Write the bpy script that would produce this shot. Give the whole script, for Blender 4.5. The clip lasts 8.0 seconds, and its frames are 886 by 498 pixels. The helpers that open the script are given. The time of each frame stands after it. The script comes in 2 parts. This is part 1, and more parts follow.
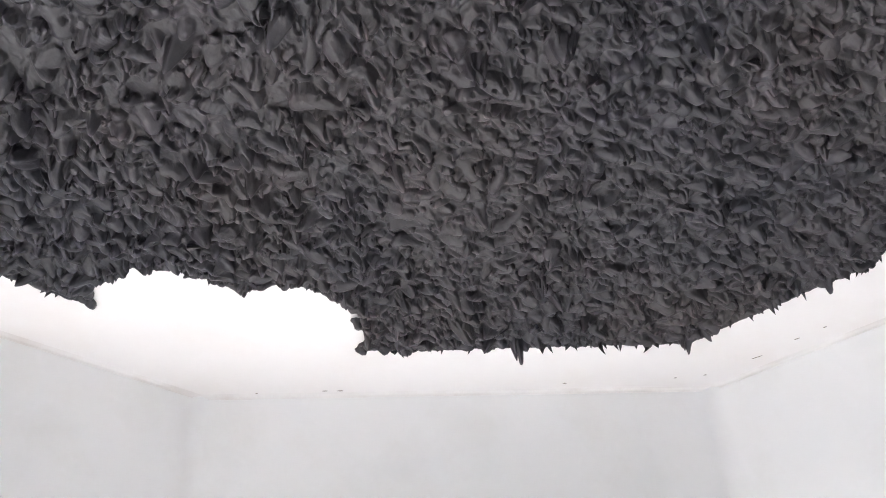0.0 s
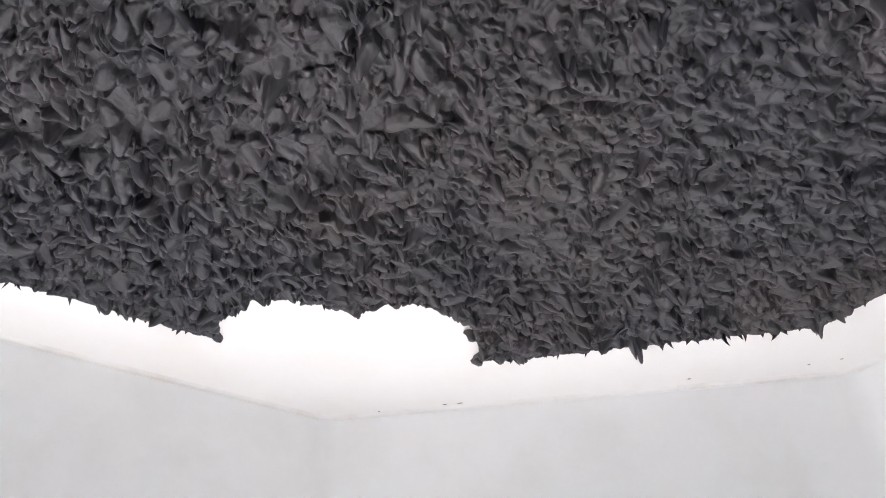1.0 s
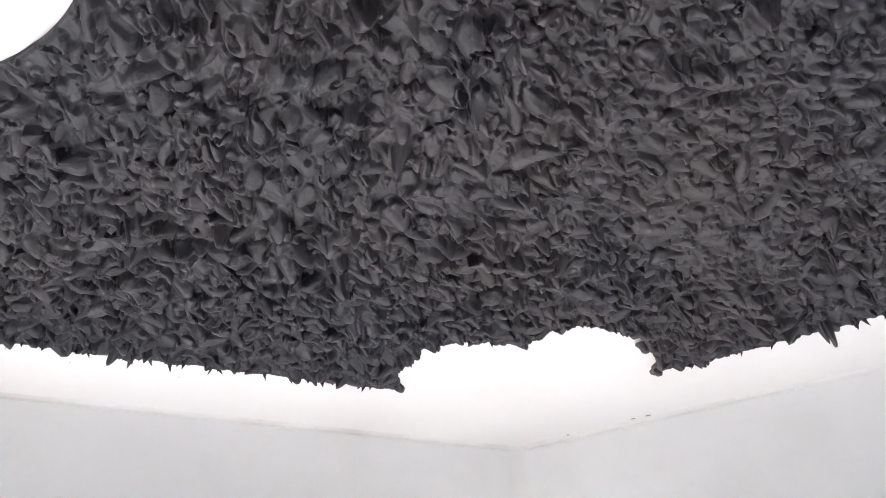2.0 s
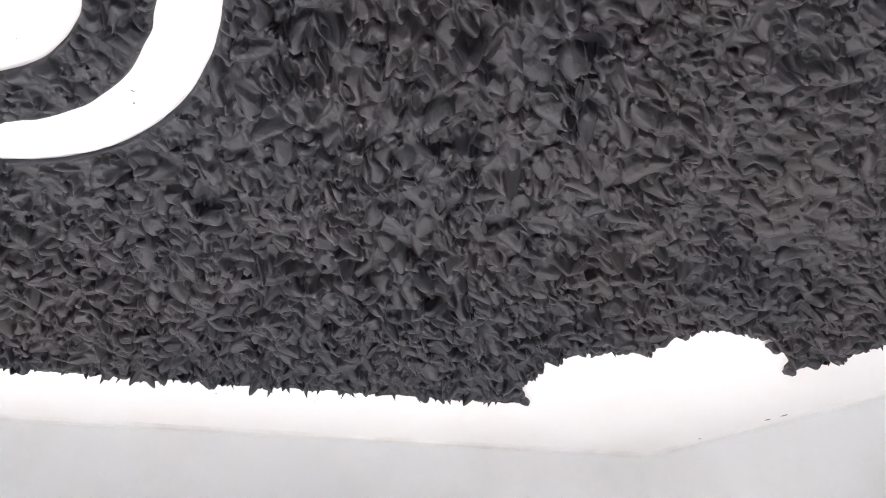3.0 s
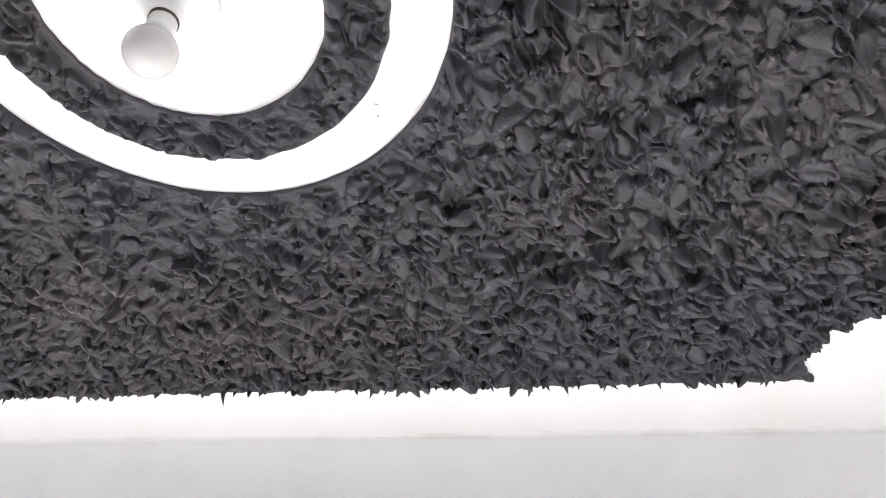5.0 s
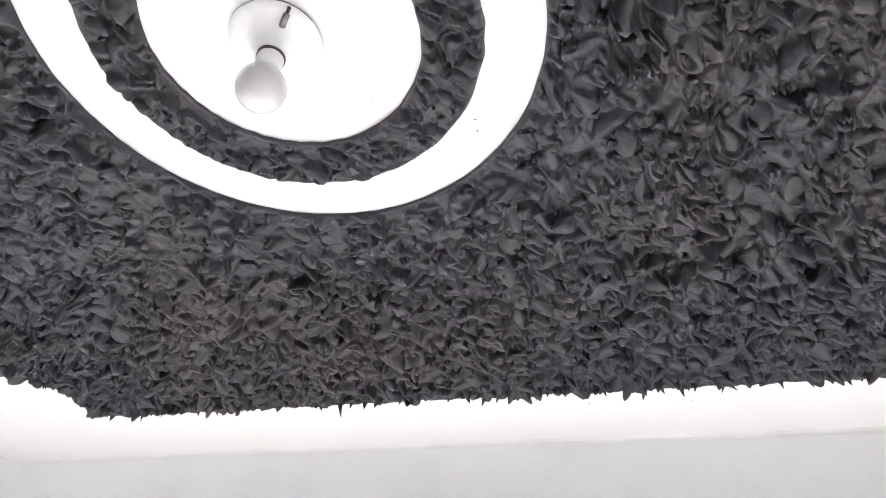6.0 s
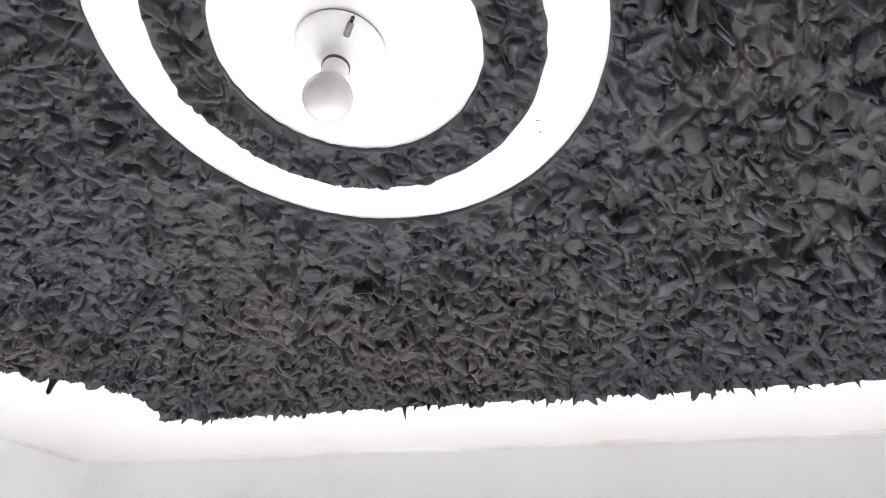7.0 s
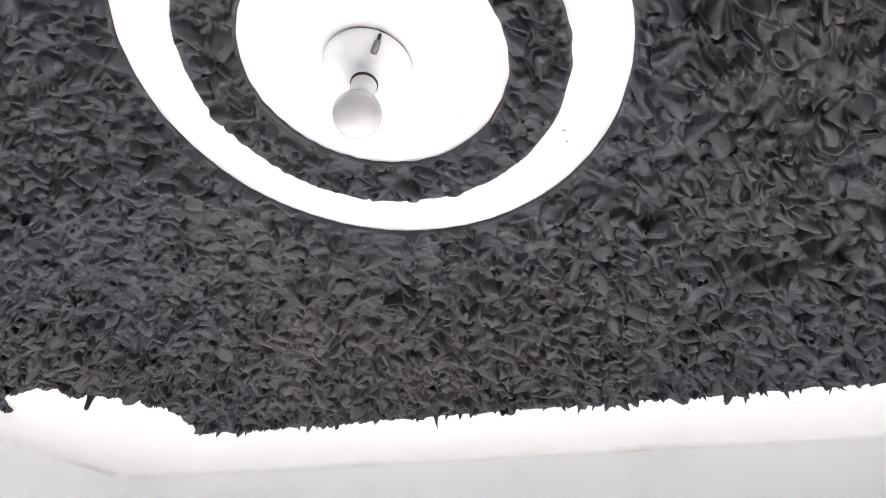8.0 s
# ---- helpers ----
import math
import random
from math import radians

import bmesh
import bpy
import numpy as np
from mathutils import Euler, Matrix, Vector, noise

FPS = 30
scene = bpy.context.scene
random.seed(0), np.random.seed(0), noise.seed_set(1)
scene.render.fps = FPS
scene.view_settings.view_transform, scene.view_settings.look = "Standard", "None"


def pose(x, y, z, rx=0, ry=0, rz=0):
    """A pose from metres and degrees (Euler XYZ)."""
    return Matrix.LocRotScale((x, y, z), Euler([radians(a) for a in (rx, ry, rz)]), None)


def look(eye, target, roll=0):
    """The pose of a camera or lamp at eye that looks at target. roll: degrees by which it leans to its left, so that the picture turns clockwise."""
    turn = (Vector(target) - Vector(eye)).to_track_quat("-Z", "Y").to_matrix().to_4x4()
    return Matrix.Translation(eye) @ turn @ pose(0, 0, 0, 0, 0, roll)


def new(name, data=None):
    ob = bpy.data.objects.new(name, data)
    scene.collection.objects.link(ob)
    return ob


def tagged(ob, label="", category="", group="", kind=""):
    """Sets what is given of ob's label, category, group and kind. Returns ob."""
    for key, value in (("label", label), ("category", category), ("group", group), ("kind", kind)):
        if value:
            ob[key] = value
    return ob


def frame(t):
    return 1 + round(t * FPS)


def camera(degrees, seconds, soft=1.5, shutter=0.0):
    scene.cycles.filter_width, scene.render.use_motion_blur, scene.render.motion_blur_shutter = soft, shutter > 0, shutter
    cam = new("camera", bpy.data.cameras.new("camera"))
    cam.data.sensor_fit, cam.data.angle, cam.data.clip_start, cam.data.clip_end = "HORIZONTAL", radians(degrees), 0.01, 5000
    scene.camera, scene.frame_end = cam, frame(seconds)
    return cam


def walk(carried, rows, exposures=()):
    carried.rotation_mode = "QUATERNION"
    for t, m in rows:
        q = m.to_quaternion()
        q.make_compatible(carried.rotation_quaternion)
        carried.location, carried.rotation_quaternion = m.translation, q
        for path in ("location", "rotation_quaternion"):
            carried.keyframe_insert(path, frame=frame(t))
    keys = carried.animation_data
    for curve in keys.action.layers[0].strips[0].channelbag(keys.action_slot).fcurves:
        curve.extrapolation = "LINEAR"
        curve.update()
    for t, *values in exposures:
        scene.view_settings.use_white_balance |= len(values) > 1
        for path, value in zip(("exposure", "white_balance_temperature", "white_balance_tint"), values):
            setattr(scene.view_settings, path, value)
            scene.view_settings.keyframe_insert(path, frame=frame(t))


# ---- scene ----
cam = camera(60.5, 8.0, soft=0.95)
PATH = [
    (0, (0.514, -0.427, 1.6), (1.7, 0.651, 2.795), -3.7),
    (0.5, (0.513, -0.426, 1.603), (1.593, 0.746, 2.811), -3.7),
    (1, (0.511, -0.426, 1.603), (1.484, 0.82, 2.828), -3.4),
    (1.5, (0.506, -0.43, 1.609), (1.318, 0.905, 2.858), -4.5),
    (2, (0.525, -0.476, 1.609), (1.095, 0.949, 2.892), -4.1),
    (3.3, (0.469, -0.515, 1.621), (0.735, 0.986, 2.915), -1.8),
    (3.5, (0.444, -0.51, 1.617), (0.69, 0.991, 2.916), -2.1),
    (4, (0.388, -0.491, 1.614), (0.576, 1.02, 2.91), -3.1),
    (4.5, (0.401, -0.469, 1.618), (0.382, 1.047, 2.923), -0.4),
    (5, (0.424, -0.458, 1.619), (0.193, 1.039, 2.925), 3.3),
    (5.2, (0.428, -0.465, 1.622), (0.116, 1.02, 2.925), 4.4),
    (6.3, (0.412, -0.479, 1.62), (-0.113, 0.956, 2.91), 7.2),
    (6.5, (0.409, -0.48, 1.619), (-0.146, 0.946, 2.907), 7.8),
    (7, (0.401, -0.488, 1.619), (-0.215, 0.919, 2.899), 8.6),
    (7.5, (0.4, -0.501, 1.617), (-0.244, 0.892, 2.9), 8.6),
    (8, (0.395, -0.504, 1.615), (-0.274, 0.873, 2.902), 8.6),
]
STOPS = 2.31
walk(cam, [(t, look(eye, target, roll)) for t, eye, target, roll in PATH], exposures=[(0, STOPS), (8, STOPS)])

# ---- light ----
world = bpy.data.worlds.new("sky")
scene.world = world
world.use_nodes = True
sky = world.node_tree.nodes.new("ShaderNodeTexSky")
sky.sky_type, sky.sun_disc = "NISHITA", False
sky.sun_elevation, sky.sun_rotation = radians(52), radians(15)
world.node_tree.links.new(sky.outputs[0], world.node_tree.nodes["Background"].inputs[0])
world.node_tree.nodes["Background"].inputs[1].default_value = 0.15

sun = new("sun", bpy.data.lights.new("sun", "SUN"))
sun.data.energy, sun.data.angle, sun.data.color = 5.0, radians(0.6), (1.0, 0.955, 0.905)
sun.matrix_world = look((1.6, 5.95, 7.88), (0.0, 0.0, 0.0))


# ---- materials ----
class Shader:
    """A node material with a principled surface."""

    def __init__(self, name, rough=0.6, metal=0.0):
        self.mat = bpy.data.materials.new(name)
        self.mat.use_nodes = True
        self.nodes, self.links = self.mat.node_tree.nodes, self.mat.node_tree.links
        self.face = self.nodes["Principled BSDF"]
        self.face.inputs["Roughness"].default_value = rough
        self.face.inputs["Metallic"].default_value = metal
        self.where = self.nodes.new("ShaderNodeTexCoord").outputs["Object"]

    def noise(self, scale, detail=4, rough=0.55):
        n = self.nodes.new("ShaderNodeTexNoise")
        n.inputs["Scale"].default_value, n.inputs["Detail"].default_value, n.inputs["Roughness"].default_value = scale, detail, rough
        self.links.new(self.where, n.inputs["Vector"])
        return n.outputs["Fac"]

    def ramp(self, value, stops):
        r = self.nodes.new("ShaderNodeValToRGB")
        while len(r.color_ramp.elements) < len(stops):
            r.color_ramp.elements.new(0.5)
        for e, (at, colour) in zip(r.color_ramp.elements, stops):
            e.position, e.color = at, (*colour, 1)
        self.links.new(value, r.inputs[0])
        return r.outputs[0]

    def mix(self, value, a, b, how="MIX"):
        m = self.nodes.new("ShaderNodeMix")
        m.data_type, m.blend_type = "RGBA", how
        for socket, v in ((m.inputs[0], value), (m.inputs[6], a), (m.inputs[7], b)):
            if isinstance(v, (int, float)):
                socket.default_value = v
            elif isinstance(v, tuple):
                socket.default_value = (*v, 1)
            else:
                self.links.new(v, socket)
        return m.outputs[2]

    def colour(self, value):
        if isinstance(value, tuple):
            self.face.inputs["Base Color"].default_value = (*value, 1)
        else:
            self.links.new(value, self.face.inputs["Base Color"])
        return self

    def bump(self, value, depth, before=None):
        b = self.nodes.new("ShaderNodeBump")
        b.inputs["Strength"].default_value, b.inputs["Distance"].default_value = 1.0, depth
        self.links.new(value, b.inputs["Height"])
        if before is not None:
            self.links.new(before, b.inputs["Normal"])
        self.links.new(b.outputs[0], self.face.inputs["Normal"])
        return b.outputs[0]


def dark_plaster():
    s = Shader("dark_plaster", rough=0.48)
    s.face.inputs["Specular IOR Level"].default_value = 0.58
    broad = s.ramp(s.noise(2.2, 3), [(0.36, (0.0158, 0.0160, 0.0214)), (0.50, (0.0196, 0.0184, 0.0226)), (0.64, (0.0262, 0.0226, 0.0242))])
    patch = s.ramp(s.noise(13, 5, 0.62), [(0.32, (0.68, 0.70, 0.76)), (0.5, (0.98, 0.95, 0.97)), (0.68, (1.55, 1.44, 1.48))])
    # rim highlights painted into the colour: paler wherever the relief is convex
    lit_rims = s.ramp(s.nodes.new("ShaderNodeNewGeometry").outputs["Pointiness"], [(0.515, (1, 1, 1)), (0.58, (2.5, 2.42, 2.38))])
    s.colour(s.mix(1.0, s.mix(1.0, broad, patch, "MULTIPLY"), lit_rims, "MULTIPLY"))
    b = s.bump(s.noise(120, 4, 0.55), 0.0013)
    s.bump(s.noise(600, 3), 0.00015, b)
    return s.mat


def white_paint(name, tone, stain):
    s = Shader(name, rough=0.55)
    broad = s.ramp(s.noise(1.7, 5), [(0.3, tuple(c * 0.96 for c in tone)), (0.65, tone)])
    spots = s.ramp(s.noise(5, 6, 0.6), [(0.48, (1, 1, 1)), (0.78, stain)])
    s.colour(s.mix(1.0, broad, spots, "MULTIPLY"))
    b = s.bump(s.noise(9, 3), 0.0022)
    s.bump(s.noise(240, 3), 0.00008, b)
    return s.mat


def plain(name, tone, rough, metal=0.0, grain=300, depth=0.0001):
    s = Shader(name, rough, metal)
    s.colour(s.ramp(s.noise(40, 4), [(0.3, tuple(c * 0.9 for c in tone)), (0.7, tone)]))
    s.bump(s.noise(grain, 3), depth)
    return s.mat


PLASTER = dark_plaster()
CEILING_WHITE = white_paint("ceiling_white", (0.83, 0.808, 0.803), (0.97, 0.95, 0.93))
WALL_WHITE = white_paint("wall_white", (0.852, 0.850, 0.852), (0.93, 0.925, 0.91))
JOINT = white_paint("stained_joint", (0.815, 0.80, 0.79), (0.80, 0.76, 0.73))
FLOOR_TILE = plain("floor_tile", (0.635, 0.617, 0.602), 0.3)
GROUND = plain("pale_paving", (0.50, 0.49, 0.47), 0.8)
SPLASH = plain("dark_splash", (0.27, 0.24, 0.22), 0.7)
PORCELAIN = plain("white_plastic", (0.92, 0.90, 0.885), 0.35)
OPAL = plain("opal_plastic", (0.60, 0.585, 0.575), 0.25)
for glow in [n for n in OPAL.node_tree.nodes if n.type == "BSDF_PRINCIPLED"]:
    # light passes through the milky shell
    glow.inputs["Subsurface Weight"].default_value, glow.inputs["Subsurface Scale"].default_value = 1.0, 0.05
    glow.inputs["Subsurface Radius"].default_value = (1.0, 0.95, 0.9)
# near-black colour standing for the shade inside the lamp's gaps
GAP_SHADE = plain("gap_shade", (0.03, 0.028, 0.027), 0.6)
BRASS = plain("dark_brass", (0.10, 0.075, 0.05), 0.4, 0.7)
STEEL = plain("dull_steel", (0.30, 0.29, 0.29), 0.45, 0.8)

# ---- the plan ----
TOP = 2.45
ROOM = [(-1.344, 1.155), (1.342, 1.155), (2.303, 0.300), (2.303, -2.600), (-2.080, -2.600), (-2.080, 0.300)]
PANEL = [(-1.227, 0.928), (1.264, 0.928), (2.030, 0.213), (2.030, -0.213), (1.264, -0.928), (-1.227, -0.928), (-1.843, -0.213), (-1.843, 0.213)]
DISC, RING_IN, RING_OUT = 0.183, 0.2665, 0.345


def link_mesh(name, bm, material, parent=None, smooth=False):
    me = bpy.data.meshes.new(name)
    bmesh.ops.recalc_face_normals(bm, faces=bm.faces)
    bm.to_mesh(me)
    bm.free()
    me.materials.append(material)
    for p in me.polygons:
        p.use_smooth = smooth
    ob = new(name, me)
    ob.parent = parent
    return ob


def part(name, bm, material, parent, label="", smooth=True):
    ob = link_mesh(name, bm, material, parent, smooth)
    return tagged(ob, label) if label else ob


def prism(bm, points, low, high):
    """A closed upright prism over a plan polygon."""
    a = [bm.verts.new((x, y, low)) for x, y in points]
    b = [bm.verts.new((x, y, high)) for x, y in points]
    bm.faces.new(a), bm.faces.new(b)
    for i in range(len(a)):
        j = (i + 1) % len(a)
        bm.faces.new((a[i], a[j], b[j], b[i]))
    return bm


def wider(points, by):
    """The plan polygon moved outwards (it runs clockwise)."""
    out = []
    for i, p in enumerate(points):
        before, after = Vector(points[i - 1]), Vector(points[(i + 1) % len(points)])
        d1, d2 = (Vector(p) - before).normalized(), (after - Vector(p)).normalized()
        n1, n2 = Vector((-d1.y, d1.x)), Vector((-d2.y, d2.x))
        out.append(tuple(Vector(p) + (n1 + n2) * (by / (1 + n1.dot(n2)))))
    return out


# ---- the room ----
OUTER = wider(ROOM, 0.16)
tagged(link_mesh("floor", prism(bmesh.new(), wider(ROOM, -0.004), -0.1, 0.0), FLOOR_TILE), "pale stone tiled floor of the small room", "floor", kind="structure")
tagged(link_mesh("ceiling", prism(bmesh.new(), wider(ROOM, 0.15), TOP, TOP + 0.14), CEILING_WHITE), "white painted ceiling slab round the dark plaster", "ceiling", kind="structure")
OPEN = {0: (0.12, 0.88), 1: (0.12, 0.88), 5: (0.12, 0.88)}
SILL, HEAD = 0.55, 1.82
for i in range(6):
    j = (i + 1) % 6
    corners = [ROOM[i], ROOM[j], OUTER[j], OUTER[i]]
    bm = bmesh.new()
    if i in OPEN:
        # the bay: an open window below the band of wall
        a, b, c, d = [Vector(p) for p in corners]
        left, right = OPEN[i]
        prism(bm, [a, a.lerp(b, left), d.lerp(c, left), d], 0.0, TOP - 0.001)
        prism(bm, [a.lerp(b, right), b, c, d.lerp(c, right)], 0.0, TOP - 0.001)
        for low, high in ((0.0, SILL), (HEAD, TOP - 0.001)):
            prism(bm, [a.lerp(b, left), a.lerp(b, right), d.lerp(c, right), d.lerp(c, left)], low, high)
    else:
        prism(bm, corners, 0.0, TOP - 0.001)
    tagged(link_mesh(f"wall_{i + 1}", bm, WALL_WHITE), "off-white painted plaster wall with faint grey patches", "wall", kind="structure")


def ring_strip(name, profile, material):
    """A moulding that runs round the room: a closed profile of (distance from the wall, height), mitred in the corners."""
    bm = bmesh.new()
    loops = []
    for off, z in profile:
        loops.append([bm.verts.new((x, y, z)) for x, y in wider(ROOM, -off)])
    n = len(ROOM)
    for a, b in zip(loops, loops[1:] + loops[:1]):
        for k in range(n):
            m = (k + 1) % n
            bm.faces.new((a[k], a[m], b[m], b[k]))
    return link_mesh(name, bm, material, smooth=True)


R = 0.010
cove = [(-0.004, TOP + 0.004), (-0.004, TOP - R - 0.002), (0.0006, TOP - R)] + [(R - R * math.cos(a), TOP - R + R * math.sin(a)) for a in [radians(15 * k) for k in range(1, 6)]] + [(R, TOP - 0.0006), (R + 0.002, TOP + 0.004)]
tagged(ring_strip("ceiling_joint", cove, JOINT), "grey stained plaster joint between wall and ceiling", "plaster joint", kind="structure")


def corner_fillet(i, r):
    """A hand-rounded inner corner between two walls."""
    p = Vector(ROOM[i])
    d1, d2 = (Vector(ROOM[i - 1]) - p).normalized(), (Vector(ROOM[(i + 1) % len(ROOM)]) - p).normalized()
    half = d1.angle(d2) / 2
    reach = r / math.tan(half)
    mid = p + (d1 + d2).normalized() * (r / math.sin(half))
    a, b = p + d1 * reach - mid, p + d2 * reach - mid
    arc = [mid + a.lerp(b, k / 14).normalized() * r for k in range(15)]
    out = -(d1 + d2).normalized()
    outline = arc + [p + d2 * reach * 0.9 + out * 0.01, p + d1 * reach * 0.9 + out * 0.01]
    return prism(bmesh.new(), [tuple(v) for v in outline], 0.0, TOP - 0.001)


for i in (0, 1, 2):
    tagged(link_mesh(f"corner_{i + 1}", corner_fillet(i, 0.07), WALL_WHITE), "softly rounded off-white plaster corner", "wall corner", kind="structure")

bm = bmesh.new()
bmesh.ops.create_grid(bm, x_segments=2, y_segments=2, size=400)
bmesh.ops.translate(bm, verts=bm.verts, vec=(0, 0, -0.12))
tagged(link_mesh("ground", bm, GROUND), "pale paved ground outside the bay", "ground", kind="structure")


# ---- the dark plaster ----
def inside_polygon(x, y, points):
    """The distance into a convex plan polygon (minus: outside it)."""
    far = np.full_like(x, 9.0)
    for i, (ax, ay) in enumerate(points):
        bx, by = points[(i + 1) % len(points)]
        size = math.hypot(bx - ax, by - ay)
        far = np.minimum(far, ((x - ax) * (by - ay) - (y - ay) * (bx - ax)) / size)
    return far


# white lobes that bite into the long corners of the panel: the right-hand pair and the left-hand pair
LOBES_EAST = [(1.043, 0.845, 0.108), (1.020, 0.785, 0.072), (1.075, 0.800, 0.112), (1.150, 0.790, 0.112), (1.265, 0.690, 0.108), (1.330, 0.692, 0.108), (1.385, 0.722, 0.095), (1.270, 0.935, 0.210)]
LOBES_WEST = [(-1.000, 0.850, 0.108), (-1.030, 0.815, 0.106), (-1.120, 0.790, 0.110), (-1.210, 0.745, 0.107), (-1.290, 0.745, 0.098), (-1.160, 0.935, 0.210)]
SCALLOP = LOBES_EAST + LOBES_WEST


def by_scallop(x, y):
    """Whether a place lies along the curved corners of the panel."""
    near = np.zeros(np.shape(x), dtype=bool)
    for cx, cy, r in SCALLOP:
        near |= np.hypot(x - cx, np.abs(y) - cy) < r + 0.04
    return near


def wobble(x, y):
    return 0.0012 * np.sin(41 * x + 3 * np.sin(23 * y)) + 0.0009 * np.sin(97 * y + 2 * np.sin(61 * x)) + 0.001 * np.sin(171 * (x + y))


def inside_panel(x, y):
    far = inside_polygon(x, y, PANEL) + 0.003
    for cx, cy, r in SCALLOP:
        far = np.minimum(far, np.hypot(x - cx, np.abs(y) - cy - 0.009) - r + 0.007)
    ragged = np.where(far < 0.05, 0.007 * (lattice(x, y, 0.021, 5) - 0.5) * by_scallop(x, y), 0.0)
    return np.minimum(far + ragged + wobble(x, y), np.hypot(x, y + 0.005) - RING_OUT + 0.3 * wobble(x, y))


def inside_band(x, y):
    return np.minimum(np.hypot(x - 0.002, y - 0.003) - DISC, RING_IN - np.hypot(x - 0.001, y + 0.001)) + 0.6 * wobble(x, y)


def lattice(x, y, cell, seed):
    """Smooth value noise, 0 to 1, with cells of that many metres."""
    table = np.random.default_rng(seed).random((64, 64))
    u, v = x / cell, y / cell
    i, j = np.floor(u).astype(int), np.floor(v).astype(int)
    a, b = u - i, v - j
    a, b = a * a * (3 - 2 * a), b * b * (3 - 2 * b)
    i, j, k, m = i % 64, j % 64, (i + 1) % 64, (j + 1) % 64
    return (table[i, j] * (1 - a) + table[k, j] * a) * (1 - b) + (table[i, m] * (1 - a) + table[k, m] * a) * b


PIT = (-0.044, 0.533)


def grain(x, y):
    """The way the plaster was pulled at a place, as an angle, and how coarse it came out."""
    swirl = np.exp(-(((x - 0.62) / 0.34) ** 2 + ((y - 0.22) / 0.30) ** 2))
    turn = 1.5 * swirl + 0.35 * np.sin(2.3 * x + 1.1) + 0.35 * np.cos(3.3 * y + 1.7 * x)
    coarse = (0.88 + 0.18 * swirl) * (1 - 0.06 * np.clip((y - 0.40) / 0.35, 0, 1))
    return turn, coarse


def tongues(xs, ys, depth, lean, rng, inside, density, size, rest, cones, near=1.0, even=False):
    """Lays tongues of wet plaster over one another: each rises from its root to a rounded lip that overhangs, or to a fluted bent cone."""
    step = xs[1] - xs[0]
    n = int((xs[-1] - xs[0]) * (ys[-1] - ys[0]) * density)
    x, y = rng.uniform(xs[0], xs[-1], n), rng.uniform(ys[0], ys[-1], n)
    if even:
        # side by side, a little out of line, in any order
        gap = density**-0.5
        u, v = np.meshgrid(np.arange(xs[0], xs[-1], gap), np.arange(ys[0], ys[-1], gap), indexing="ij")
        mix = rng.permutation(u.size)
        x, y = u.ravel()[mix] + rng.normal(0, 0.30 * gap, u.size), v.ravel()[mix] + rng.normal(0, 0.30 * gap, u.size)
        x, y = np.clip(x, xs[0], xs[-1]), np.clip(y, ys[0], ys[-1])
    turn, coarse = grain(x, y)
    share = np.where(y > 0.42, 1.0, near) * np.clip(0.9 / coarse, 0, 1) ** 2
    keep = (inside(x, y) > 0.001) & (rng.random(len(x)) < share)
    x, y, turn, coarse = x[keep], y[keep], turn[keep], coarse[keep]
    n = len(x)
    way = turn + rng.normal(0, 0.55, n) + np.where(rng.random(n) < 0.35, math.pi, 0.0)
    big = coarse * size * rng.uniform(0.7, 1.3, n) ** 1.3
    cone = (rng.random(n) < cones) & (inside(x, y) > np.where(by_scallop(x, y) | (np.hypot(x, y) < 0.38), 0.026, 0.008))
    wide = big * rng.uniform(0.0105, 0.0185, n) * np.where(cone, 1.2, 1 + 0.18 * np.clip((y - 0.35) / 0.2, 0, 1))
    tail = np.where(cone, wide * rng.uniform(0.9, 1.5, n), big * rng.uniform(0.018, 0.040, n))
    head = np.where(cone, wide * rng.uniform(0.7, 1.1, n), wide * rng.uniform(0.7, 1.2, n))
    high = big * np.where(cone, rng.uniform(0.026, 0.048, n), rng.uniform(0.012, 0.024, n) * (1 + 0.35 * np.clip((y - 0.35) / 0.2, 0, 1)) * (1 - 0.38 * np.exp(-(((x + 0.50) / 0.36) ** 2) - ((y - 0.42) / 0.24) ** 2)))
    power = np.where(cone, rng.uniform(1.0, 1.5, n), rng.uniform(1.6, 3.0, n))
    blunt = rng.uniform(1.5, 2.6, n)
    bend = np.where(cone, rng.uniform(0.05, 0.65, n), rng.uniform(0.3, 0.8, n))
    lobes, phase, deep = rng.integers(2, 5, n), rng.uniform(0, 6.3, n), np.where(cone, rng.uniform(0.04, 0.18, n), rng.uniform(0.02, 0.09, n))
    lip, sit, root = rng.uniform(0.0, 0.22, n), rng.uniform(*rest, n), rng.uniform(0.25, 0.75, n)
    fold, pitch = np.where(rng.random(n) < 0.35, rng.uniform(0.04, 0.13, n), 0.0), rng.uniform(0.005, 0.010, n)
    for k in range(n):
        reach = max(tail[k], head[k], wide[k]) * 1.25
        i0, j0 = max(int((x[k] - reach - xs[0]) / step), 0), max(int((y[k] - reach - ys[0]) / step), 0)
        i1, j1 = int((x[k] + reach - xs[0]) / step) + 2, int((y[k] + reach - ys[0]) / step) + 2
        under = depth[i0:i1, j0:j1]
        c, d = math.cos(way[k]), math.sin(way[k])
        ax, ay = xs[i0:i1, None] - x[k], ys[None, j0:j1] - y[k]
        u, v = ax * c + ay * d, ay * c - ax * d
        v = v + 0.25 * u * u / wide[k] * math.sin(phase[k])
        e = np.hypot(u / np.where(u > 0, head[k], tail[k]), v / wide[k])
        e *= 1 + deep[k] * np.cos(lobes[k] * np.arctan2(v, u) + phase[k] + 2 * e)
        core = under[e < 0.6]
        base = sit[k] * (core.mean() if core.size else 0.004)
        edge = np.clip(e, 0, 1)
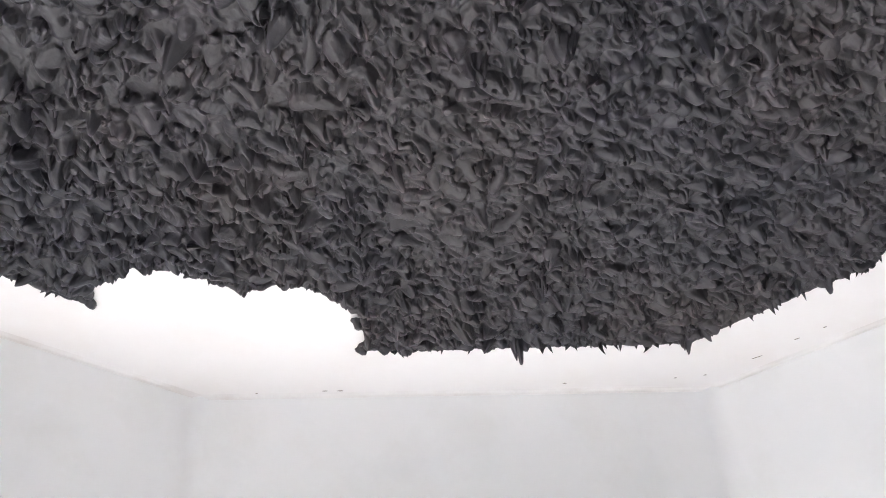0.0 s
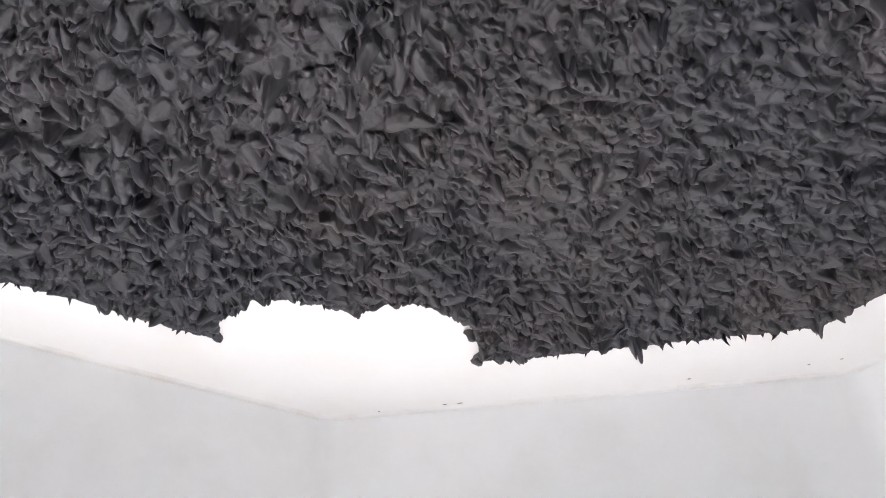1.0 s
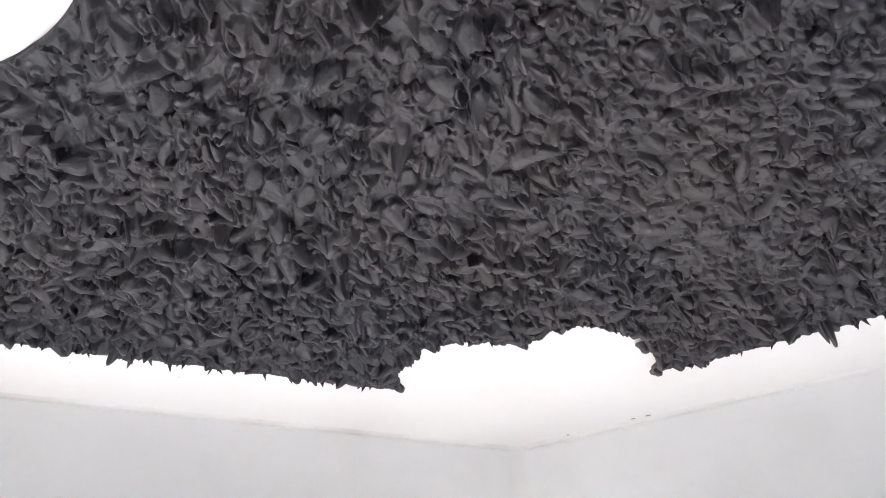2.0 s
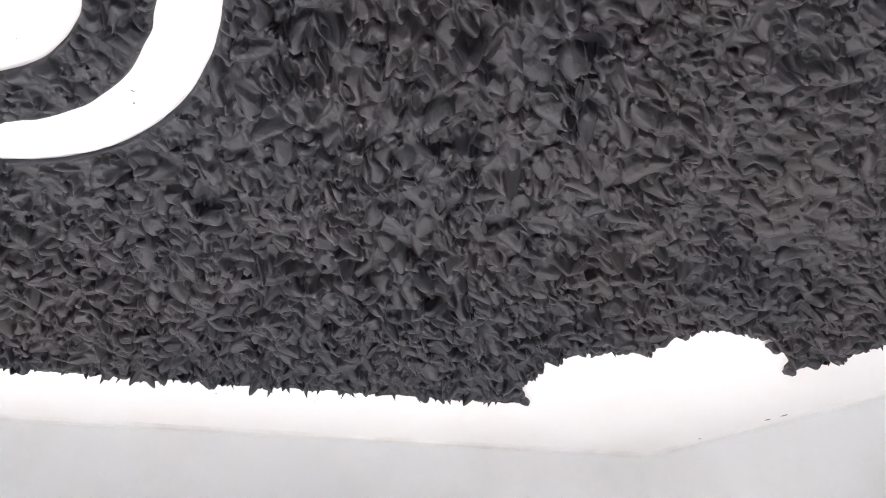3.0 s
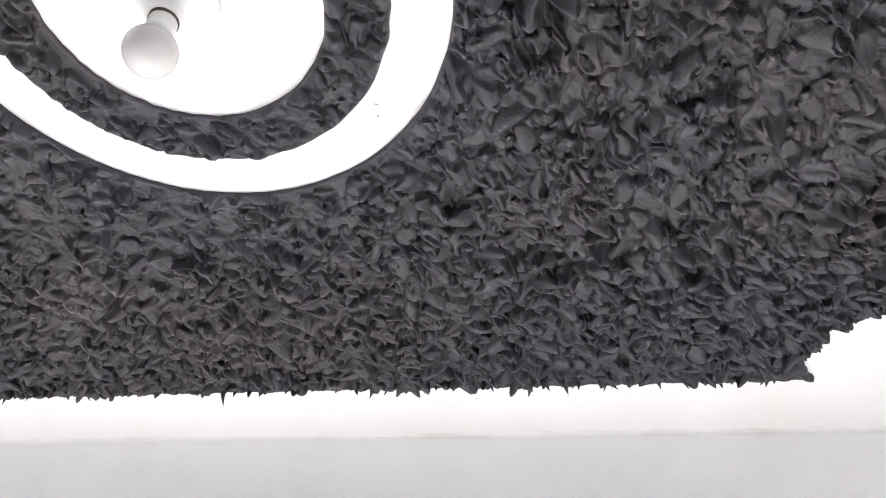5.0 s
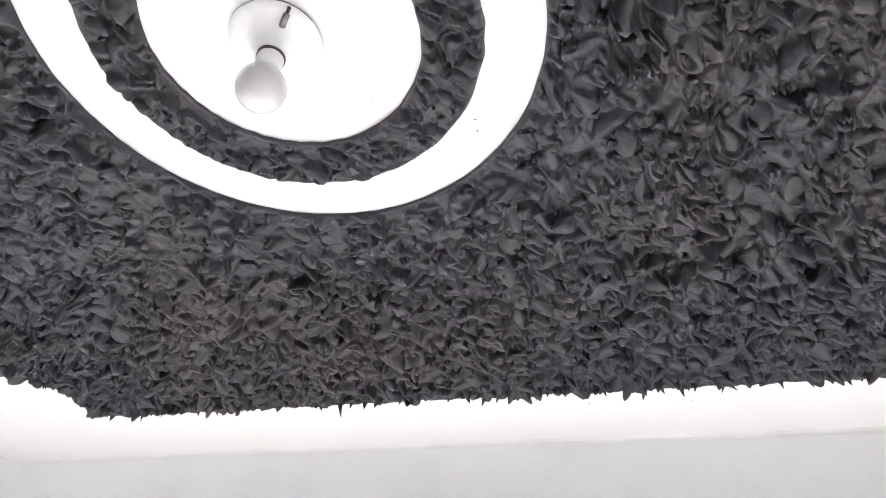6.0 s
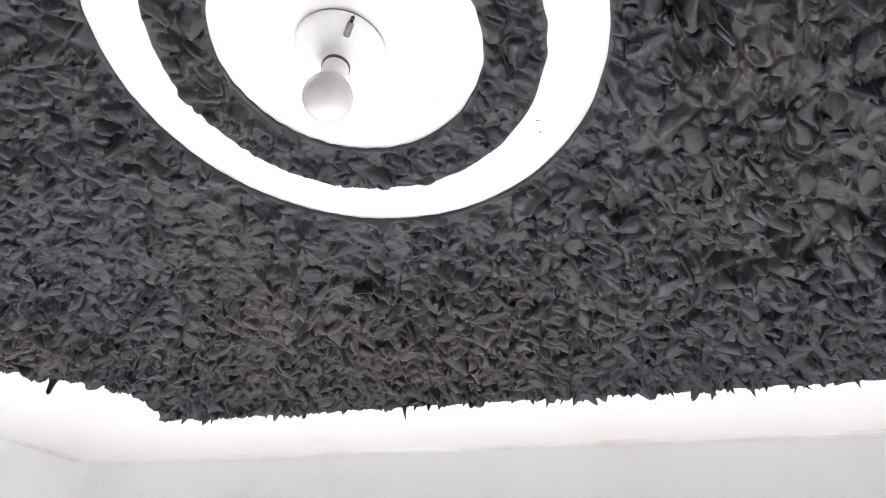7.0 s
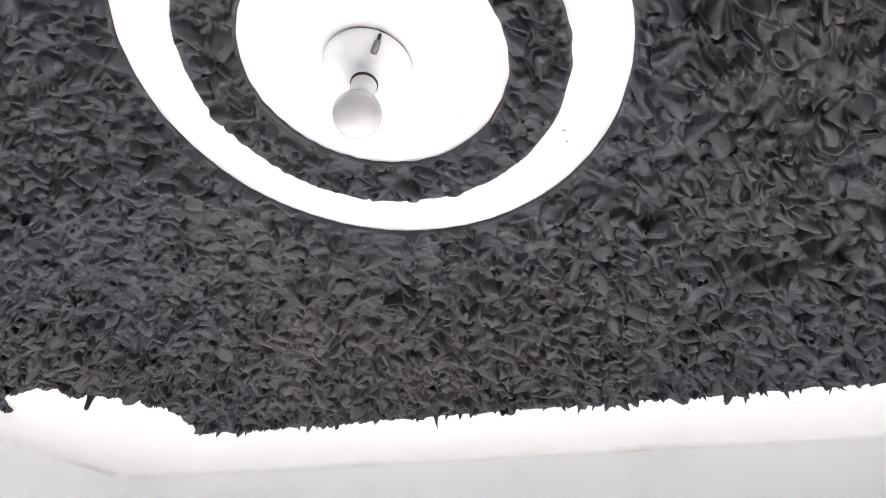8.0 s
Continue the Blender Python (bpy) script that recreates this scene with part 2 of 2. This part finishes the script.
        if cone[k]:
            ramp, crown = 1.0, (1 - edge ** blunt[k]) ** power[k]
        else:
            ramp = root[k] + (1 - root[k]) * np.clip((u + tail[k]) / (tail[k] + head[k]), 0, 1)
            crown = 1 - edge ** power[k] + lip[k] * np.exp(-(((edge - 0.82) / 0.11) ** 2)) + fold[k] * np.sin(u * (6.28 / pitch[k]) + 40 * v + phase[k]) * (1 - edge)
        h = base + high[k] * ramp * crown
        ok = (e < 1) & (h > under - (0.0 if cone[k] else 0.55 * high[k]))
        if not cone[k]:
            # a torn crease round the root
            crease = (e >= 1) & (e < 1.0 + 0.0035 / wide[k])
            under[crease] *= 0.5
        under[ok] = h[ok]
        out = (bend[k] * high[k] * ramp * ramp * crown)[ok]
        lean[0, i0:i1, j0:j1][ok] = out * c
        lean[1, i0:i1, j0:j1][ok] = out * d


def relief(xs, ys, rng, seed, inside, fine=True):
    """Plaster pulled off a plate: layers of torn, overlapping tongues and peaks. Depth and lean on a grid."""
    gx, gy = np.meshgrid(xs, ys, indexing="ij")
    depth = 0.002 + 0.004 * lattice(gx, gy, 0.03, seed)
    lean = np.zeros((2, *gx.shape))
    tongues(xs, ys, depth, lean, rng, inside, 1300 if fine else 700, 0.9, (0.2, 0.6), 0.10)
    if fine:
        tongues(xs, ys, depth, lean, rng, inside, 700, 0.5, (0.4, 0.9), 0.3, 0.6)
    tongues(xs, ys, depth, lean, rng, inside, 1350, 0.96, (0.45, 0.75), 0.04, 1.0, True)
    if fine:
        tongues(xs, ys, depth, lean, rng, inside, 500, 0.42, (0.4, 0.9), 0.2, 0.8)
        tongues(xs, ys, depth, lean, rng, inside, 520, 0.68, (0.25, 0.7), 1.0, 0.05, True)
    wx = gx + 0.030 * (lattice(gx, gy, 0.055, seed + 1) - 0.5)
    wy = gy + 0.030 * (lattice(gx, gy, 0.055, seed + 2) - 0.5)
    # thin torn membranes and wrinkles
    crest = 1 - np.abs(2 * lattice(wx, wy, 0.016, seed + 8) - 1)
    depth += 0.0022 * crest**6 * lattice(gx, gy, 0.045, seed + 9)
    crest = 1 - np.abs(2 * lattice(wy, wx * 0.6, 0.009, seed + 10) - 1)
    depth += 0.0016 * crest**4 * np.clip(2 * lattice(gx, gy, 0.05, seed + 11) - 0.7, 0, 1)
    # one deep torn pit
    d = np.hypot((gx - PIT[0]) / 0.013, (gy - PIT[1]) / 0.024)
    depth += 0.012 * np.exp(-(((d - 1.35) / 0.4) ** 2))
    depth = np.where(d < 0.95, 0.001, depth)
    for field in (depth, lean[0], lean[1]):
        for axis in (0, 1):
            field[...] = 0.06 * np.roll(field, 1, axis) + 0.88 * field + 0.06 * np.roll(field, -1, axis)
    # pores
    area = (xs[-1] - xs[0]) * (ys[-1] - ys[0])
    for _ in range(int(area * 900)):
        cx, cy, r = rng.uniform(xs[0], xs[-1]), rng.uniform(ys[0], ys[-1]), rng.uniform(0.0025, 0.0065)
        i0, i1 = np.searchsorted(xs, (cx - r, cx + r))
        j0, j1 = np.searchsorted(ys, (cy - r, cy + r))
        d = np.hypot(xs[i0:i1, None] - cx, (ys[None, j0:j1] - cy) * rng.uniform(1, 2)) / r
        depth[i0:i1, j0:j1] = np.where(d < 0.8, depth[i0:i1, j0:j1] * 0.15, depth[i0:i1, j0:j1])
    return gx, gy, depth, lean


def sheet(gx, gy, depth, lean, inside):
    """Vertices and faces of the relief: trowelled off upright round the circles, thick along the straight edges."""
    step = gx[1, 0] - gx[0, 0]
    far = inside(gx, gy)
    e = 0.0005
    nx, ny = inside(gx + e, gy) - far, inside(gx, gy + e) - far
    size = np.hypot(nx, ny) + 1e-9
    push = np.where(far < 0, -far, 0)
    rounded = np.hypot(gx, gy) < 0.5
    rise = np.clip((far - 0.001) / np.where(rounded, 0.007, np.where(by_scallop(gx, gy), 0.008, 0.018)), 0, 1) ** 0.8
    foot = np.where(rounded, 0.0085, 0.010) * np.clip(far / (1.2 * step), 0, 1) ** 0.5
    thick = np.where(far <= 0, 0.0008, 0.0008 + foot * (1 - rise) + np.maximum(np.where(rounded, np.minimum(depth, 0.015 + 0.7 * far), depth), 0.002) * rise)
    x = gx + nx / size * push + lean[0] * np.clip(far / 0.02, 0, 1)
    y = gy + ny / size * push + lean[1] * np.clip(far / 0.02, 0, 1)
    z = TOP - thick
    near = far > -1.45 * step
    cell = near[:-1, :-1] & near[1:, :-1] & near[1:, 1:] & near[:-1, 1:]
    cell &= np.maximum.reduce([far[:-1, :-1], far[1:, :-1], far[1:, 1:], far[:-1, 1:]]) > 0
    index = np.arange(gx.size).reshape(gx.shape)
    quads = np.stack([index[:-1, :-1][cell], index[:-1, 1:][cell], index[1:, 1:][cell], index[1:, :-1][cell]], 1)
    used, back = np.unique(quads, return_inverse=True)
    return np.stack([x.ravel(), y.ravel(), z.ravel()], 1)[used], back.reshape(-1, 4)


def spikes(lips, inside, rng, keep):
    """Pulled peaks and drips: tapered, bent, blunt, six-sided."""
    verts, quads = [], []
    ring = np.arange(6) * math.pi / 3
    lips = np.array(lips)
    far = inside(lips[:, 0], lips[:, 1])
    stands = np.clip(far / 0.02, 0, 1) ** 0.55
    count = 0
    for (x, y, d, turn), edge, rise in zip(lips, far, stands):
        round_edge = math.hypot(x, y) < 0.40
        border = edge < 0.03 and not round_edge
        calm = border and by_scallop(x, y)
        if edge < (0.012 if round_edge else 0.002) or rng.random() > (keep * (1.0 if calm else 4.2) if border else keep):
            continue
        long = rng.uniform(0.004, 0.011) * (0.8 if calm else 1.6 if border else 1) * (2.0 if rng.random() < 0.06 else 1)
        flat, r = rng.uniform(1.0, 2.2 if border else 2.8), rng.uniform(0.0022, 0.0046) if border else rng.uniform(0.0024, 0.0048)
        cross = turn + math.pi / 2 + rng.normal(0, 0.5)
        c, s = math.cos(cross), math.sin(cross)
        bend = rng.normal(0, 0.35, 2)
        start = TOP - 0.002 - max(0, d * rise - 0.006)
        for k, t in enumerate((0.0, 0.3, 0.6, 0.85, 1.0)):
            w = r * ((1 - t) ** 1.35 * 1.6 + 0.3 * (1 - t**6) + 0.08)
            a, b = w * (1 + (flat - 1) * (1 - t)) * np.cos(ring), w * np.sin(ring)
            px = x + a * c - b * s + bend[0] * long * t * t
            py = y + a * s + b * c + bend[1] * long * t * t
            verts.append(np.stack([px, py, np.full(6, start - (long + 0.005) * t)], 1))
            if k:
                o = count * 30 + k * 6
                for m in range(6):
                    n = (m + 1) % 6
                    quads.append((o - 6 + m, o - 6 + n, o + n, o + m))
        o = count * 30 + 24
        quads.append((o, o + 1, o + 2, o + 3))
        quads.append((o, o + 3, o + 4, o + 5))
        count += 1
    return np.concatenate(verts), np.array(quads)


def fringe(low, high, inside, rng, count):
    """Fine drips along the straight edges."""
    x, y = rng.uniform(low[0], high[0], count), rng.uniform(low[1], high[1], count)
    far = inside(x, y)
    keep = (far > 0.001) & (far < 0.013) & (np.hypot(x, y) > 0.4)
    return [(a, b, 0.016, rng.uniform(0, 6.3)) for a, b in zip(x[keep], y[keep])]


def mesh_of(name, pieces, material):
    verts, faces, base = [], [], 0
    for v, f in pieces:
        verts.append(v)
        faces.append(f + base)
        base += len(v)
    verts, faces = np.concatenate(verts), np.concatenate(faces)
    me = bpy.data.meshes.new(name)
    me.vertices.add(len(verts))
    me.vertices.foreach_set("co", verts.astype(np.float32).ravel())
    me.loops.add(faces.size)
    me.loops.foreach_set("vertex_index", faces.astype(np.int32).ravel())
    me.polygons.add(len(faces))
    me.polygons.foreach_set("loop_start", np.arange(0, faces.size, 4, dtype=np.int32))
    me.polygons.foreach_set("use_smooth", np.ones(len(faces), dtype=bool))
    me.update(calc_edges=True)
    me.validate()
    me.materials.append(material)
    return new(name, me)


def stub(x, y, r, long, low=0.006):
    """One thick blunt drip."""
    ring = np.arange(8) * math.pi / 4
    verts, quads = [], []
    for k, (t, w) in enumerate(((0, 1.7), (0.3, 1.15), (0.6, 0.95), (0.9, 0.85), (1.0, 0.5))):
        verts.append(np.stack([x + r * w * np.cos(ring) + 0.003 * t, y + r * w * np.sin(ring) * 0.8, np.full(8, TOP - low - long * t)], 1))
        if k:
            quads += [(k * 8 - 8 + m, k * 8 - 8 + (m + 1) % 8, k * 8 + (m + 1) % 8, k * 8 + m) for m in range(8)]
    quads += [(32, 33, 34, 35), (32, 35, 36, 39), (36, 37, 38, 39)]
    return np.concatenate(verts), np.array(quads)


rng = np.random.default_rng(7)
STEP = 0.0022
front = relief(np.arange(-1.45, 2.06, STEP), np.arange(-0.46, 0.96, STEP), rng, 11, inside_panel)
rear = relief(np.arange(-1.90, 2.06, 0.01), np.arange(-0.96, -0.4599, 0.01), rng, 11, inside_panel, False)
side = relief(np.arange(-1.90, -1.4499, 0.01), np.arange(-0.46, 0.96, 0.01), rng, 11, inside_panel, False)
pieces = [sheet(*g, inside_panel) for g in (front, rear, side)]
pieces.append(spikes(fringe((-1.50, -0.45), (2.06, 0.96), inside_panel, rng, 17000), inside_panel, rng, 0.22))
pieces.append(stub(-1.088, 0.714, 0.0075, 0.042, 0.002))
pieces.append(stub(1.397, 0.632, 0.010, 0.020))
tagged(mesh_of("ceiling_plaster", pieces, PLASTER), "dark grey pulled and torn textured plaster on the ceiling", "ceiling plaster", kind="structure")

band = relief(np.arange(-0.28, 0.2801, 0.002), np.arange(-0.28, 0.2801, 0.002), rng, 31, inside_band)
pieces = [sheet(*band, inside_band)]
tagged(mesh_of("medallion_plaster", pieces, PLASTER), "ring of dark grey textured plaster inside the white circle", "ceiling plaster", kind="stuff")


# ---- splashes of plaster and dirt on the white ----
def splash(x, y, long, wide, turn):
    bm = bmesh.new()
    bmesh.ops.create_icosphere(bm, subdivisions=2, radius=1)
    for v in bm.verts:
        v.co *= 1 + 0.3 * noise.noise(v.co * 1.7 + Vector((x * 30, y * 30, 0)))
    bmesh.ops.scale(bm, verts=bm.verts, vec=(long / 2, wide / 2, 0.0009))
    ob = link_mesh("plaster_splash", bm, SPLASH, smooth=True)
    ob.matrix_world = pose(x, y, TOP - 0.0002, 0, 0, turn)
    return tagged(ob, "small dark splash of plaster on the white paint", "splash", "splashes on the ceiling")


splash(0.220, 0.185, 0.007, 0.002, 20)
splash(0.219, 0.206, 0.004, 0.003, 60)
splash(0.088, 0.123, 0.002, 0.002, 0)
splash(1.985, 0.530, 0.010, 0.005, -40)
splash(1.372, 1.125, 0.010, 0.007, 10)
splash(2.180, 0.330, 0.007, 0.005, -30)
splash(2.225, 0.272, 0.008, 0.004, -60)
splash(2.240, 0.140, 0.028, 0.003, -82)
splash(2.228, 0.035, 0.014, 0.004, -85)
splash(2.226, -0.033, 0.008, 0.004, -80)
splash(1.555, 0.940, 0.013, 0.004, -42)
splash(1.583, 0.916, 0.016, 0.005, -42)
splash(1.436, 1.055, 0.006, 0.004, -30)
splash(0.293, 0.990, 0.003, 0.003, 0)
splash(0.503, 0.997, 0.002, 0.002, 0)


# ---- the lamp ----
def turned(profile, steps=48):
    """A body of revolution about z from (radius, height) pairs."""
    bm = bmesh.new()
    rings = []
    for r, z in profile:
        if r < 1e-5:
            rings.append([bm.verts.new((0, 0, z))])
        else:
            rings.append([bm.verts.new((r * math.cos(2 * math.pi * k / steps), r * math.sin(2 * math.pi * k / steps), z)) for k in range(steps)])
    for a, b in zip(rings, rings[1:]):
        for k in range(steps):
            n = (k + 1) % steps
            if len(a) == 1 and len(b) == 1:
                continue
            if len(a) == 1:
                bm.faces.new((a[0], b[n], b[k]))
            elif len(b) == 1:
                bm.faces.new((a[k], a[n], b[0]))
            else:
                bm.faces.new((a[k], a[n], b[n], b[k]))
    return bm


def ceiling_lamp():
    lamp = new("ceiling_lamp")
    lamp.location = (-0.006, 0.009, TOP)
    cone = [(0.0, -0.0028), (0.0605, -0.0028), (0.0615, -0.0042), (0.0610, -0.0072), (0.052, -0.0112), (0.039, -0.0165), (0.0290, -0.0235), (0.0240, -0.030), (0.0222, -0.036), (0.0214, -0.0388), (0.0195, -0.0395), (0.0, -0.0395)]
    part("rose", turned(cone), PORCELAIN, lamp, "white plastic ceiling rose")
    # dark disc added to draw the shadow gap between rose and ceiling
    part("gap_shade_disc", turned([(0.0, 0.0), (0.0598, 0.0), (0.0598, -0.0032), (0.0, -0.0032)]), GAP_SHADE, lamp)
    hung = Matrix.Translation((0, 0, 0.006)) @ Matrix.Rotation(radians(-2.5), 4, "Y")

    def hang(bm):
        """The socket and the bulb sit a little askew under the rose."""
        bm.transform(hung)
        return bm

    part("socket_ring", hang(turned([(0.0, -0.045), (0.0185, -0.045), (0.0185, -0.0465), (0.0174, -0.0470), (0.0185, -0.0476), (0.0185, -0.0500), (0.0, -0.0500)])), BRASS, lamp, "dark brass rim of the lamp socket")
    # a grey clip on the rose; a near-black block paints the notch's shade
    clip = bmesh.new()
    bmesh.ops.create_cone(clip, cap_ends=True, segments=20, radius1=0.0042, radius2=0.0042, depth=0.019)
    bmesh.ops.bevel(clip, geom=[e for e in clip.edges if e.calc_face_angle(0) > 1], offset=0.001, segments=2, affect="EDGES")
    clip.transform(Matrix.Rotation(radians(-49), 4, "Z") @ Matrix.Translation((0.045, 0, -0.0165)) @ Matrix.Rotation(radians(68), 4, "Y"))
    part("clip", clip, STEEL, lamp, "grey metal clip on the rose")
    notch = bmesh.new()
    bmesh.ops.create_cube(notch, size=1)
    bmesh.ops.scale(notch, verts=notch.verts, vec=(0.016, 0.0046, 0.006))
    bmesh.ops.bevel(notch, geom=list(notch.edges), offset=0.0012, segments=2, affect="EDGES")
    notch.transform(Matrix.Rotation(radians(-49), 4, "Z") @ Matrix.Translation((0.0555, 0, -0.0098)) @ Matrix.Rotation(radians(24), 4, "Y"))
    part("notch", notch, GAP_SHADE, lamp, "dark block standing for the shade in the rim notch")
    bulb = part("bulb_neck", hang(turned([(0.0, -0.048), (0.0166, -0.048), (0.0172, -0.0500), (0.0174, -0.060), (0.0176, -0.070), (0.0180, -0.0845), (0.0, -0.0845)])), PORCELAIN, lamp, "white plastic bulb base")
    r, mid = 0.0312, -0.1095
    globe = [(0.0170, -0.0836)] + [(r * math.cos(a), mid - r * math.sin(a)) for a in [radians(-55 + 8 * k) for k in range(18)]] + [(0.0, mid - r)]
    part("bulb_globe", hang(turned(globe)), OPAL, bulb, "opal white unlit bulb globe")
    return tagged(lamp, "unlit opal bulb in a white ceiling rose", "ceiling lamp")


ceiling_lamp()
